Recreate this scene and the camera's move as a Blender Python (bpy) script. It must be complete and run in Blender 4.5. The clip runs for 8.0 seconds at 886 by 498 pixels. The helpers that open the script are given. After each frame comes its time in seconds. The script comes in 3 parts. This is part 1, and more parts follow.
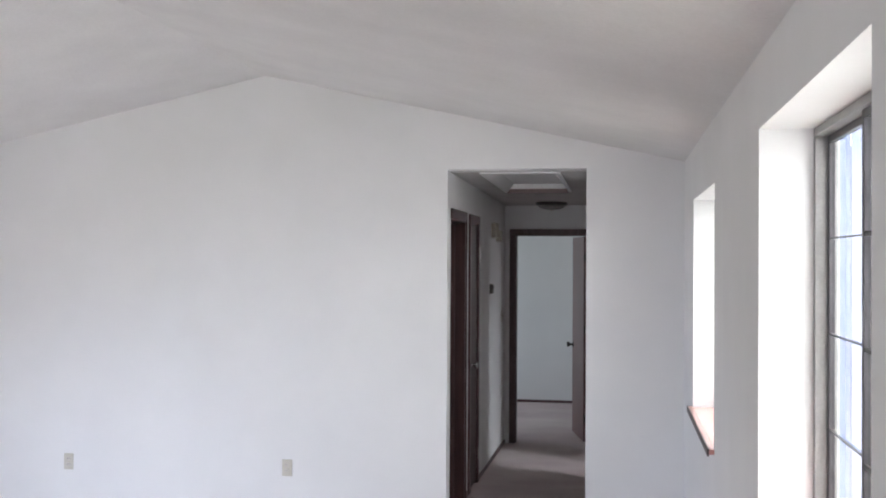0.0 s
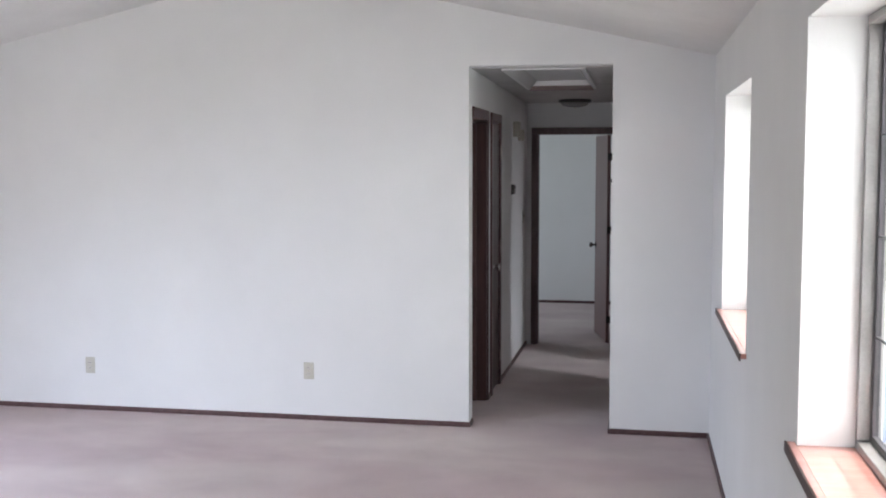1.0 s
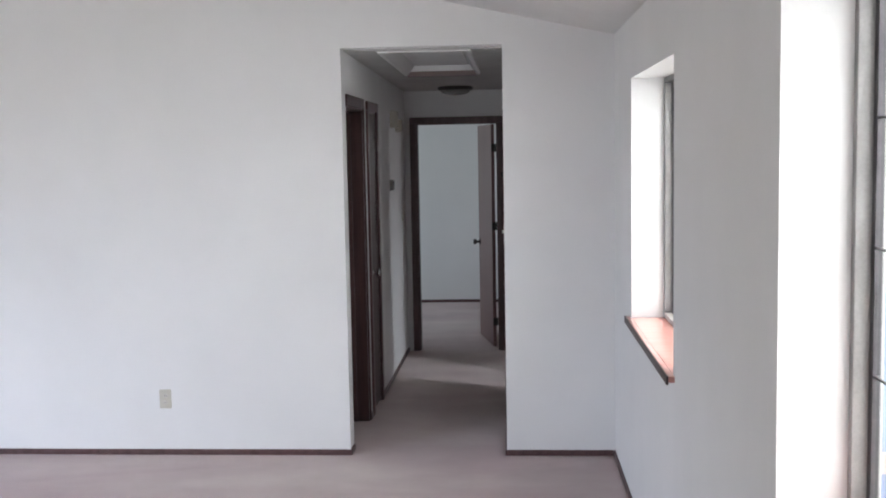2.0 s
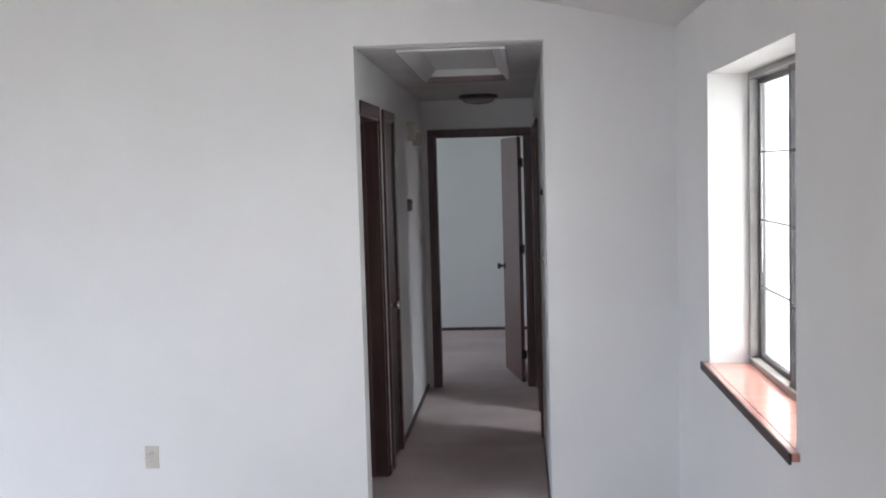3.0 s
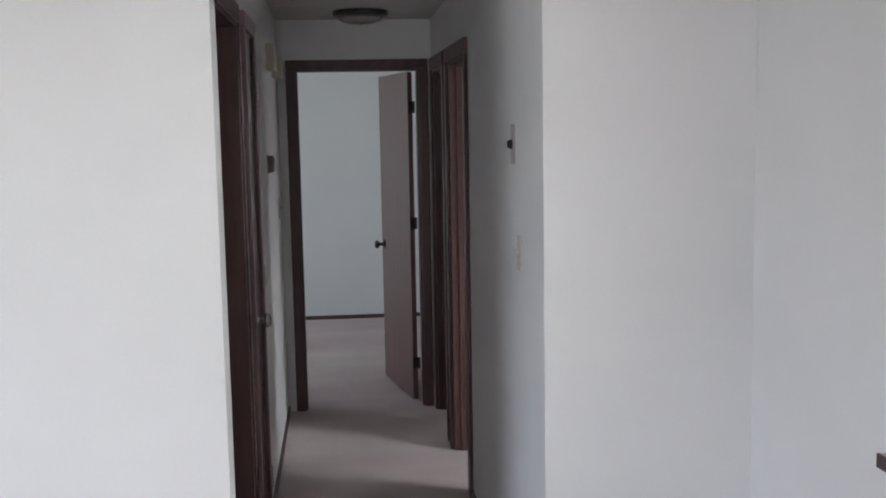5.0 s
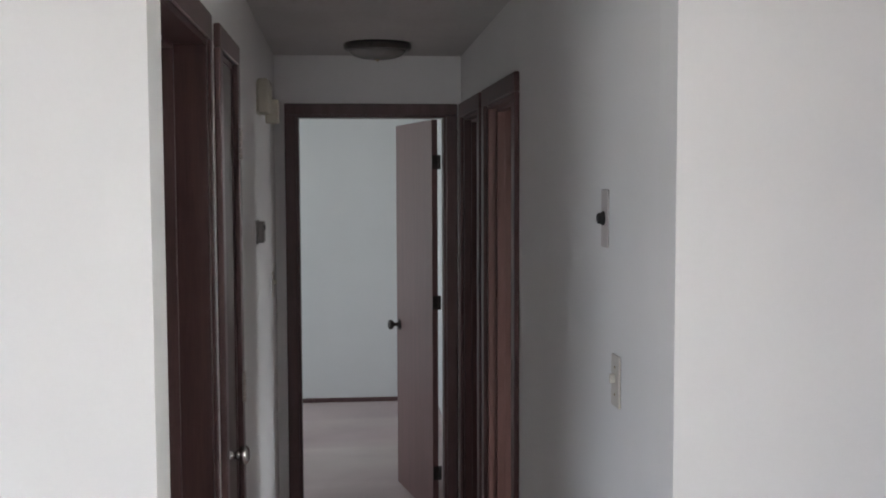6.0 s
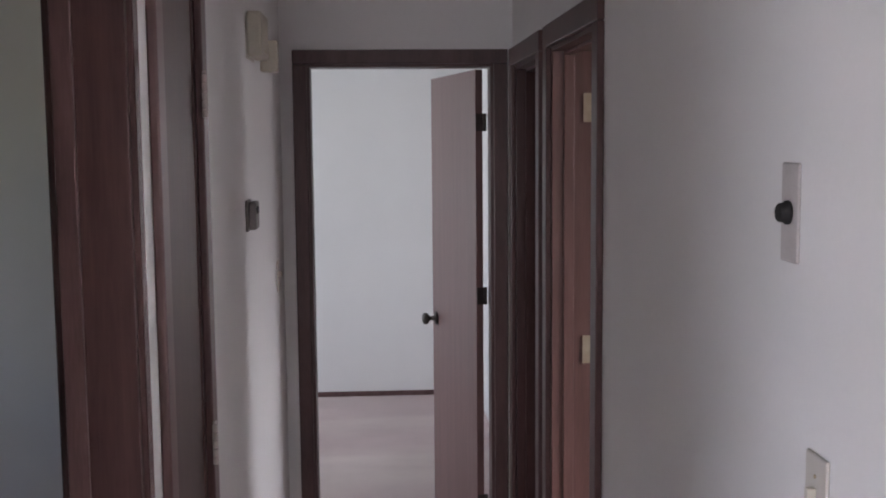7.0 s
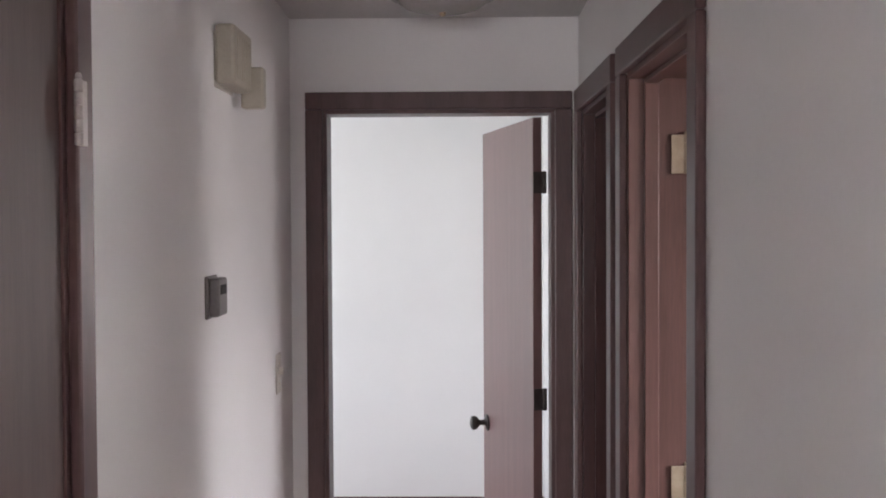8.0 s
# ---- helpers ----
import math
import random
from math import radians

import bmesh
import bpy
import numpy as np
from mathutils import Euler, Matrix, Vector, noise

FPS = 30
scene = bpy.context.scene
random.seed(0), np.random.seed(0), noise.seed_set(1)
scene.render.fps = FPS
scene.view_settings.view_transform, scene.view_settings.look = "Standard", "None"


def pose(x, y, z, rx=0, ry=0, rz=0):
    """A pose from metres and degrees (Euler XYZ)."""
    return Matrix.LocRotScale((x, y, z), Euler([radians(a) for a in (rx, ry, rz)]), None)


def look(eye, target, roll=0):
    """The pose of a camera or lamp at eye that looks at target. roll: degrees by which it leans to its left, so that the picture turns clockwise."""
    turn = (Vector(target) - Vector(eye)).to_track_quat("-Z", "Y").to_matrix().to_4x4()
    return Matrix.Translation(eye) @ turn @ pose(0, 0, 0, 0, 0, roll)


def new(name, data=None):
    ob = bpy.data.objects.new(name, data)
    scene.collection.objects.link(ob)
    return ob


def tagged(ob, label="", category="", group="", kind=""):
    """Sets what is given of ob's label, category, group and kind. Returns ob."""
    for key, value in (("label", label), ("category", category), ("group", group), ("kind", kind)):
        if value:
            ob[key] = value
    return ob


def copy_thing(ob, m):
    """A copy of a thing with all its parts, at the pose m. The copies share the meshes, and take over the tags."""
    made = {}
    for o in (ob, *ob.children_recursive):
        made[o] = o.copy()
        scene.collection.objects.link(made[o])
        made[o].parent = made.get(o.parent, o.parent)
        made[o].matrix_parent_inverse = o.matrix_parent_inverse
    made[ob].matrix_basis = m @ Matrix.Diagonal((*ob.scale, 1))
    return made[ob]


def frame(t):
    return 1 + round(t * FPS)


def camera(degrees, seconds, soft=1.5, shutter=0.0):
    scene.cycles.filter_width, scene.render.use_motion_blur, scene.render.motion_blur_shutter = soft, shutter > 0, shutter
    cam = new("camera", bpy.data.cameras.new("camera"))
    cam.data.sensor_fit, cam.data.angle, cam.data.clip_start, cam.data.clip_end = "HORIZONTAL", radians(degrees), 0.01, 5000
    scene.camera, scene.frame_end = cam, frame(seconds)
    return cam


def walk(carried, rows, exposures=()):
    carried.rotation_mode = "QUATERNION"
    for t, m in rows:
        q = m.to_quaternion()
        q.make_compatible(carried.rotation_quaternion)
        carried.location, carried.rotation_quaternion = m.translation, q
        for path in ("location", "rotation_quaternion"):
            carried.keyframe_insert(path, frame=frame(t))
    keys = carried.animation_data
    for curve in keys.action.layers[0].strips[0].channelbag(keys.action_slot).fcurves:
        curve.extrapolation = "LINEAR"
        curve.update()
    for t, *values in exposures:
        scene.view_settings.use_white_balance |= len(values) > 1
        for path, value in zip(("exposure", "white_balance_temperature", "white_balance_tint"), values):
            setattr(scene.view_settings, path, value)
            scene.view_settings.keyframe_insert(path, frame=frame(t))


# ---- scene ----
cam = camera(45.0, 8.0, soft=1.9)
PATH = [
    (0, (1.234, -7.132, 1.79), (0.885, -5.162, 1.81), 0.3),
    (0.3, (1.238, -7.115, 1.799), (0.873, -5.149, 1.801), -0.4),
    (0.5, (1.242, -7.078, 1.779), (0.855, -5.116, 1.751), -0.2),
    (0.8, (1.211, -7.028, 1.822), (0.83, -5.068, 1.703), -0.4),
    (1, (1.183, -6.969, 1.793), (0.802, -5.013, 1.626), -0.1),
    (1.2, (1.153, -6.831, 1.796), (0.809, -4.873, 1.577), -0),
    (1.3, (1.146, -6.762, 1.804), (0.837, -4.798, 1.585), -0),
    (1.5, (1.129, -6.641, 1.803), (0.865, -4.666, 1.631), -0),
    (1.7, (1.103, -6.468, 1.817), (0.889, -4.488, 1.641), -0.4),
    (2.8, (0.858, -5.483, 1.772), (0.781, -3.494, 1.572), -1.9),
    (3, (0.84, -5.289, 1.792), (0.681, -3.301, 1.64), -1.6),
    (3.2, (0.797, -5.077, 1.788), (0.644, -3.089, 1.632), -1),
    (3.5, (0.698, -4.753, 1.758), (0.61, -2.761, 1.594), 1.3),
    (3.7, (0.644, -4.523, 1.747), (0.7, -2.528, 1.62), 2.7),
    (3.8, (0.628, -4.417, 1.749), (0.718, -2.425, 1.601), 1.6),
    (4, (0.556, -4.22, 1.753), (0.668, -2.238, 1.517), -1.2),
    (4.2, (0.517, -4.008, 1.746), (0.6, -2.02, 1.543), -1.2),
    (5.3, (0.316, -2.697, 1.723), (0.529, -0.723, 1.479), -1),
    (5.5, (0.334, -2.452, 1.755), (0.492, -0.464, 1.604), -0.5),
    (5.7, (0.34, -2.206, 1.771), (0.466, -0.213, 1.659), -0.3),
    (5.8, (0.341, -2.112, 1.765), (0.471, -0.121, 1.633), -0.2),
    (6, (0.336, -1.893, 1.74), (0.517, 0.094, 1.606), -0.2),
    (6.2, (0.314, -1.69, 1.74), (0.612, 0.285, 1.637), 0.2),
    (6.3, (0.312, -1.583, 1.743), (0.641, 0.385, 1.618), -0.1),
    (6.5, (0.319, -1.396, 1.717), (0.664, 0.563, 1.516), -0.7),
    (6.7, (0.343, -1.191, 1.698), (0.598, 0.781, 1.481), -1.2),
    (6.8, (0.359, -1.081, 1.72), (0.558, 0.9, 1.526), -0.2),
    (7, (0.386, -0.88, 1.744), (0.499, 1.106, 1.542), -0.5),
    (7.2, (0.412, -0.683, 1.721), (0.46, 1.299, 1.464), -0.6),
    (7.5, (0.441, -0.427, 1.718), (0.498, 1.568, 1.582), 0.7),
    (7.7, (0.473, -0.263, 1.724), (0.535, 1.735, 1.66), -0.7),
    (8, (0.527, -0.034, 1.693), (0.497, 1.966, 1.64), -0.3),
]

EXPOSURES = [(0, 0.16, 6500, 9), (3.0, 0.12, 6500, 8), (4.2, 0.14, 6550, 8), (5.5, 0.32, 6650, 7), (6.5, 0.53, 6800, 9),
             (7.0, 0.88, 6800, 17), (7.5, 1.40, 6900, 18), (8.0, 1.62, 7050, 16)]
walk(cam, [(t, look(e, a, r)) for t, e, a, r in PATH], EXPOSURES)

# ---- world and daylight ----
world = bpy.data.worlds.new("daylight")
scene.world = world
world.use_nodes = True
wn = world.node_tree
sky = wn.nodes.new("ShaderNodeTexSky")
sky.sky_type = "NISHITA"
sky.sun_disc = False
sky.sun_elevation, sky.sun_rotation = radians(79), radians(90)
wn.nodes["Background"].inputs["Strength"].default_value = 0.15
wn.links.new(sky.outputs[0], wn.nodes["Background"].inputs["Color"])


def area_lamp(name, place, target, width, height, watts, colour):
    """An area lamp: daylight at an opening, and added fill."""
    data = bpy.data.lights.new(name, "AREA")
    data.shape, data.size, data.size_y = "RECTANGLE", width, height
    data.energy, data.color = watts, colour
    ob = new(name, data)
    ob.matrix_world = look(place, target)
    return ob


patio = area_lamp("patio_skylight", (-4.60, -3.2, 1.0), (-1.3, -0.6, -2.6), 2.5, 1.8, 92, (0.665, 0.76, 1.0))
patio.data.spread = radians(114)
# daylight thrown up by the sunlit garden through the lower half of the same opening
garden = area_lamp("patio_garden_light", (-4.60, -3.2, 0.45), (-1.0, -1.6, 2.6), 2.4, 0.8, 9, (0.90, 1.0, 0.70))
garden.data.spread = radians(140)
# Fill lamp behind the camera, added to even out the gable wall.
south = area_lamp("south_fill_light", (-0.4, -8.94, 1.35), (-0.2, 0.0, 0.7), 1.8, 1.3, 28, (0.86, 0.885, 0.97))
south.data.spread = radians(120)
area_lamp("bedroom_skylight", (-2.62, 5.0, 1.45), (0.6, 5.6, 1.2), 1.55, 1.15, 23, (0.78, 0.885, 0.985))
# Side room's source is unknown; this weak lamp is added to brighten it.
area_lamp("side_room_fill_light", (-2.75, 2.3, 1.45), (0.0, 1.2, 1.1), 1.15, 1.1, 1.4, (0.95, 0.98, 0.96))
bath = area_lamp("bathroom_skylight", (2.97, 1.0, 1.68), (0.2, 2.62, -0.1), 0.55, 0.5, 4.0, (0.80, 0.88, 1.0))
bath.data.spread = radians(58)
# Second lamp at the same window, added to brighten the jamb and hall wall.
area_lamp("bathroom_fill_light", (2.96, 1.0, 1.68), (1.3, 2.2, 1.2), 0.55, 0.5, 11, (0.95, 0.95, 1.0))
den = area_lamp("spare_room_skylight", (2.4, 5.37, 1.6), (0.6, 2.4, 0.35), 0.5, 0.9, 6.0, (0.90, 0.94, 1.0))
den.data.spread = radians(105)
sun = new("sun", bpy.data.lights.new("sun", "SUN"))
sun.data.energy, sun.data.angle, sun.data.color = 5.0, radians(0.6), (1.0, 0.96, 0.90)
sun.matrix_world = look((1.0, 0.05, 5.2), (0, 0, 0))

# ---- materials ----


def material(name):
    m = bpy.data.materials.new(name)
    m.use_nodes = True
    return m, m.node_tree, m.node_tree.nodes["Principled BSDF"]


def node(tree, kind, **values):
    n = tree.nodes.new(kind)
    for key, value in values.items():
        n.inputs[key].default_value = value
    return n


def textured(name, dark, light, scale=6.0, fine=180.0, rough=0.85, bump=0.15, stretch=(1, 1, 1), metal=0.0, sheen=0.0, depth=0.002, detail_mix=0.35):
    """Base colour between two tones by a broad and a fine noise, with the fine noise as relief."""
    m, tree, bsdf = material(name)
    coord = tree.nodes.new("ShaderNodeTexCoord")
    mapping = tree.nodes.new("ShaderNodeMapping")
    mapping.inputs["Scale"].default_value = stretch
    tree.links.new(coord.outputs["Object"], mapping.inputs["Vector"])
    broad = node(tree, "ShaderNodeTexNoise", Scale=scale, Detail=4.0, Roughness=0.55)
    small = node(tree, "ShaderNodeTexNoise", Scale=fine, Detail=3.0, Roughness=0.6)
    tree.links.new(mapping.outputs[0], broad.inputs["Vector"])
    tree.links.new(mapping.outputs[0], small.inputs["Vector"])
    blend = node(tree, "ShaderNodeMix", Factor=detail_mix)
    tree.links.new(broad.outputs[0], blend.inputs["A"])
    tree.links.new(small.outputs[0], blend.inputs["B"])
    spread = tree.nodes.new("ShaderNodeMapRange")
    spread.inputs["From Min"].default_value, spread.inputs["From Max"].default_value = 0.32, 0.68
    tree.links.new(blend.outputs[0], spread.inputs["Value"])
    mix = tree.nodes.new("ShaderNodeMix")
    mix.data_type = "RGBA"
    mix.inputs["A"].default_value, mix.inputs["B"].default_value = (*dark, 1), (*light, 1)
    tree.links.new(spread.outputs[0], mix.inputs["Factor"])
    colour = mix.outputs["Result"]
    tree.links.new(colour, bsdf.inputs["Base Color"])
    relief = node(tree, "ShaderNodeBump", Strength=bump, Distance=depth)
    tree.links.new(small.outputs[0], relief.inputs["Height"])
    tree.links.new(relief.outputs[0], bsdf.inputs["Normal"])
    uneven = tree.nodes.new("ShaderNodeMapRange")
    uneven.inputs["To Min"].default_value, uneven.inputs["To Max"].default_value = max(rough - 0.04, 0.02), min(rough + 0.04, 1.0)
    tree.links.new(broad.outputs[0], uneven.inputs["Value"])
    tree.links.new(uneven.outputs[0], bsdf.inputs["Roughness"])
    bsdf.inputs["Metallic"].default_value = metal
    bsdf.inputs["Sheen Weight"].default_value = sheen
    return m


PAINT = textured("wall_paint", (0.74, 0.735, 0.73), (0.80, 0.795, 0.79), scale=1.3, fine=90, rough=0.75, bump=0.25, depth=0.0015, detail_mix=0.2)
CEILING = textured("ceiling_texture", (0.67, 0.665, 0.655), (0.77, 0.765, 0.755), scale=2.0, fine=60, rough=0.92, bump=0.5, depth=0.004, detail_mix=0.4)
# A copy of the ceiling texture with the hall's shade put into its colour.
HALL_CEILING = textured("dimmed_hall_ceiling_texture", (0.47, 0.46, 0.45), (0.58, 0.57, 0.56), scale=2.5, fine=70, rough=0.92, bump=0.5, depth=0.004, detail_mix=0.4)
HATCH_WHITE = textured("fresh_white_gloss_paint", (0.83, 0.83, 0.82), (0.88, 0.88, 0.87), scale=8, fine=120, rough=0.35, bump=0.05)
CARPET = textured("mauve_carpet", (0.46, 0.38, 0.365), (0.66, 0.565, 0.545), scale=1.6, fine=260, rough=0.97, bump=0.9, depth=0.006, sheen=0.25, detail_mix=0.45)


def carpet_wear(m):
    """Broad faded lanes and a mauve shift over the carpet's pile."""
    tree = m.node_tree
    bsdf = tree.nodes["Principled BSDF"]
    base = bsdf.inputs["Base Color"].links[0].from_socket
    coord = tree.nodes.new("ShaderNodeTexCoord")
    mapping = tree.nodes.new("ShaderNodeMapping")
    mapping.inputs["Rotation"].default_value = (0, 0, radians(28))
    mapping.inputs["Scale"].default_value = (0.5, 1.3, 1)
    tree.links.new(coord.outputs["Object"], mapping.inputs["Vector"])
    lanes = node(tree, "ShaderNodeTexNoise", Scale=1.1, Detail=5.0, Roughness=0.6, Distortion=0.6)
    tree.links.new(mapping.outputs[0], lanes.inputs["Vector"])
    ramp = tree.nodes.new("ShaderNodeMapRange")
    ramp.inputs["From Min"].default_value, ramp.inputs["From Max"].default_value = 0.40, 0.62
    tree.links.new(lanes.outputs[0], ramp.inputs["Value"])
    tint = tree.nodes.new("ShaderNodeMix")
    tint.data_type = "RGBA"
    tint.inputs["A"].default_value, tint.inputs["B"].default_value = (0.93, 0.84, 0.86, 1), (1.08, 1.07, 1.04, 1)
    tree.links.new(ramp.outputs[0], tint.inputs["Factor"])
    both = tree.nodes.new("ShaderNodeMix")
    both.data_type, both.blend_type = "RGBA", "MULTIPLY"
    both.inputs["Factor"].default_value = 1.0
    tree.links.new(base, both.inputs["A"])
    tree.links.new(tint.outputs["Result"], both.inputs["B"])
    tree.links.new(both.outputs["Result"], bsdf.inputs["Base Color"])


carpet_wear(CARPET)
WOOD = textured("dark_stained_wood", (0.066, 0.034, 0.034), (0.132, 0.074, 0.072), scale=5, fine=45, rough=0.40, bump=0.04, stretch=(5, 5, 0.5), depth=0.0008)
DOOR_WOOD = textured("mahogany_door_veneer", (0.052, 0.025, 0.025), (0.095, 0.050, 0.048), scale=4, fine=38, rough=0.31, bump=0.04, stretch=(6, 6, 0.35), depth=0.0006)
GLOSS_WOOD = textured("varnished_dark_wood", (0.058, 0.030, 0.030), (0.110, 0.060, 0.058), scale=4, fine=38, rough=0.20, bump=0.02, stretch=(6, 6, 0.35), depth=0.0006)
FADED_WOOD = textured("faded_door_veneer", (0.135, 0.070, 0.069), (0.205, 0.115, 0.112), scale=4, fine=38, rough=0.42, bump=0.10, stretch=(6, 6, 0.35), depth=0.0006)
GREY_WOOD = textured("grey_brown_door_veneer", (0.064, 0.041, 0.039), (0.108, 0.072, 0.067), scale=4, fine=38, rough=0.58, bump=0.03, stretch=(6, 6, 0.35), depth=0.0006)
JAMB_WOOD = textured("red_brown_jamb_wood", (0.095, 0.045, 0.038), (0.165, 0.080, 0.068), scale=4, fine=40, rough=0.40, bump=0.12, stretch=(6, 6, 0.4), depth=0.0006)
SILL_WOOD = textured("orange_stained_sill", (0.44, 0.17, 0.14), (0.60, 0.30, 0.26), scale=5, fine=50, rough=0.32, bump=0.12, stretch=(5, 0.6, 5), depth=0.0006)
for stained in (WOOD, DOOR_WOOD, GREY_WOOD):
    stained.node_tree.nodes["Principled BSDF"].inputs["Specular IOR Level"].default_value = 0.3
SILL_BSDF = SILL_WOOD.node_tree.nodes["Principled BSDF"]
SILL_BSDF.inputs["Coat Weight"].default_value, SILL_BSDF.inputs["Coat Roughness"].default_value = 1.0, 0.10
SILL_EDGE = textured("dark_sill_edge", (0.035, 0.018, 0.016), (0.07, 0.035, 0.03), scale=8, fine=60, rough=0.45, bump=0.1)
BRONZE = textured("bronze_aluminium", (0.055, 0.053, 0.058), (0.09, 0.086, 0.092), scale=12, fine=150, rough=0.42, bump=0.05, metal=0.6)
ALUMINIUM = textured("weathered_aluminium", (0.24, 0.235, 0.23), (0.34, 0.33, 0.325), scale=10, fine=140, rough=0.45, bump=0.05, metal=0.3)
BRASS = textured("worn_brass", (0.38, 0.30, 0.19), (0.54, 0.45, 0.32), scale=30, fine=300, rough=0.32, bump=0.05, metal=0.9)
STEEL = textured("satin_nickel", (0.55, 0.54, 0.52), (0.72, 0.71, 0.69), scale=30, fine=300, rough=0.25, bump=0.04, metal=1.0)
DARK_METAL = textured("dark_knob_metal", (0.05, 0.045, 0.042), (0.10, 0.09, 0.085), scale=30, fine=300, rough=0.3, bump=0.04, metal=0.8)
IVORY = textured("ivory_plastic", (0.50, 0.47, 0.40), (0.58, 0.55, 0.48), scale=20, fine=200, rough=0.42, bump=0.04)
BEIGE = textured("beige_painted_plastic", (0.52, 0.485, 0.44), (0.60, 0.565, 0.52), scale=20, fine=200, rough=0.5, bump=0.05)
DARK_PLASTIC = textured("dark_plastic", (0.008, 0.008, 0.008), (0.018, 0.016, 0.016), scale=25, fine=200, rough=0.75, bump=0.05)
GREY_PLASTIC = textured("grey_brown_plastic", (0.13, 0.115, 0.11), (0.19, 0.17, 0.16), scale=25, fine=200, rough=0.45, bump=0.05)
PLATE = textured("grimy_grey_plate", (0.47, 0.43, 0.42), (0.56, 0.52, 0.51), scale=25, fine=200, rough=0.55, bump=0.05)
HINGE_STEEL = textured("painted_over_hinge_steel", (0.36, 0.31, 0.29), (0.48, 0.43, 0.41), scale=30, fine=300, rough=0.5, bump=0.05, metal=0.2)
OLD_BRASS = textured("tarnished_brass_hinge", (0.34, 0.27, 0.19), (0.46, 0.38, 0.28), scale=30, fine=300, rough=0.45, bump=0.05, metal=0.3)
CHIME_PLASTIC = textured("dusty_cream_plastic", (0.34, 0.31, 0.255), (0.42, 0.385, 0.32), scale=14, fine=160, rough=0.5, bump=0.05)
EARTH = textured("dry_lawn", (0.06, 0.08, 0.03), (0.16, 0.16, 0.08), scale=0.5, fine=20, rough=0.95, bump=0.5, depth=0.02)


def glass_material(name, tint, rough=0.0):
    m, tree, bsdf = material(name)
    bsdf.inputs["Base Color"].default_value = (*tint, 1)
    bsdf.inputs["Roughness"].default_value = rough
    bsdf.inputs["Transmission Weight"].default_value = 1.0
    bsdf.inputs["IOR"].default_value = 1.45
    return m




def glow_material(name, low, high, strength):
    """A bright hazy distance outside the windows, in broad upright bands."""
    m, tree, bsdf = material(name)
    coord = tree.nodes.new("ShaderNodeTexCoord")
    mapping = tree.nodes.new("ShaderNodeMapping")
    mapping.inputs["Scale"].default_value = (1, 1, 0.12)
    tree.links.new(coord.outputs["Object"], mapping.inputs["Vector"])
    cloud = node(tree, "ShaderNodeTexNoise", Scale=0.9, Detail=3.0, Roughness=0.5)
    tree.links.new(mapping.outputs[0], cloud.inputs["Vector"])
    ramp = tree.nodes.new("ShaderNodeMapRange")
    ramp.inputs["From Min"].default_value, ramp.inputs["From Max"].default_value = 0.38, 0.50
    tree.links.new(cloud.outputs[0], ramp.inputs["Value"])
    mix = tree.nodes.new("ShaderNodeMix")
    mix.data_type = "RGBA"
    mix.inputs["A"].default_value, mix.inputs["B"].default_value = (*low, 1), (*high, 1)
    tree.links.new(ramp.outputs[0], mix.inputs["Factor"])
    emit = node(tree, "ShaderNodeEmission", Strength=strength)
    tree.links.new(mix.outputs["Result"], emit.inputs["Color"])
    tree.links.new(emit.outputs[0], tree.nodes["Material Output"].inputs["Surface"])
    return m


def board_paint(name, dark, light):
    """Weathered paint whose tone differs from board to board and streaks along each one."""
    m = textured(name, dark, light, scale=3, fine=30, rough=0.7, bump=0.1, stretch=(8, 8, 0.4))
    tree = m.node_tree
    bsdf = tree.nodes["Principled BSDF"]
    base = bsdf.inputs["Base Color"].links[0].from_socket
    info = tree.nodes.new("ShaderNodeObjectInfo")
    level = tree.nodes.new("ShaderNodeMapRange")
    level.inputs["To Min"].default_value, level.inputs["To Max"].default_value = 0.75, 1.35
    tree.links.new(info.outputs["Random"], level.inputs["Value"])
    tone = tree.nodes.new("ShaderNodeVectorMath")
    tone.operation = "SCALE"
    tree.links.new(base, tone.inputs[0])
    tree.links.new(level.outputs[0], tone.inputs["Scale"])
    tree.links.new(tone.outputs[0], bsdf.inputs["Base Color"])
    return m


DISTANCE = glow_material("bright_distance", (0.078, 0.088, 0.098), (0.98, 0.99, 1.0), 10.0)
SIDING = board_paint("blue_grey_siding_paint", (0.15, 0.19, 0.37), (0.33, 0.40, 0.60))
# Opaque, for the unseen pane that blocks the backdrop's glow.
OPAQUE_PANE = textured("opaque_pane_white", (0.60, 0.63, 0.65), (0.68, 0.71, 0.73), scale=14, fine=160, rough=0.5, bump=0.1)
GLASS = glass_material("window_glass", (0.98, 0.99, 1.0))
HATCH_WOOD = textured("dusty_mauve_board", (0.22, 0.165, 0.16), (0.30, 0.235, 0.23), scale=6, fine=60, rough=0.7, bump=0.1, stretch=(0.5, 4, 4))
VENT_METAL = textured("brown_enamelled_steel", (0.045, 0.028, 0.024), (0.085, 0.055, 0.048), scale=20, fine=160, rough=0.45, bump=0.05, metal=0.3)
OPAL = textured("opal_glass", (0.24, 0.235, 0.225), (0.31, 0.305, 0.295), scale=12, fine=120, rough=0.25, bump=0.03)

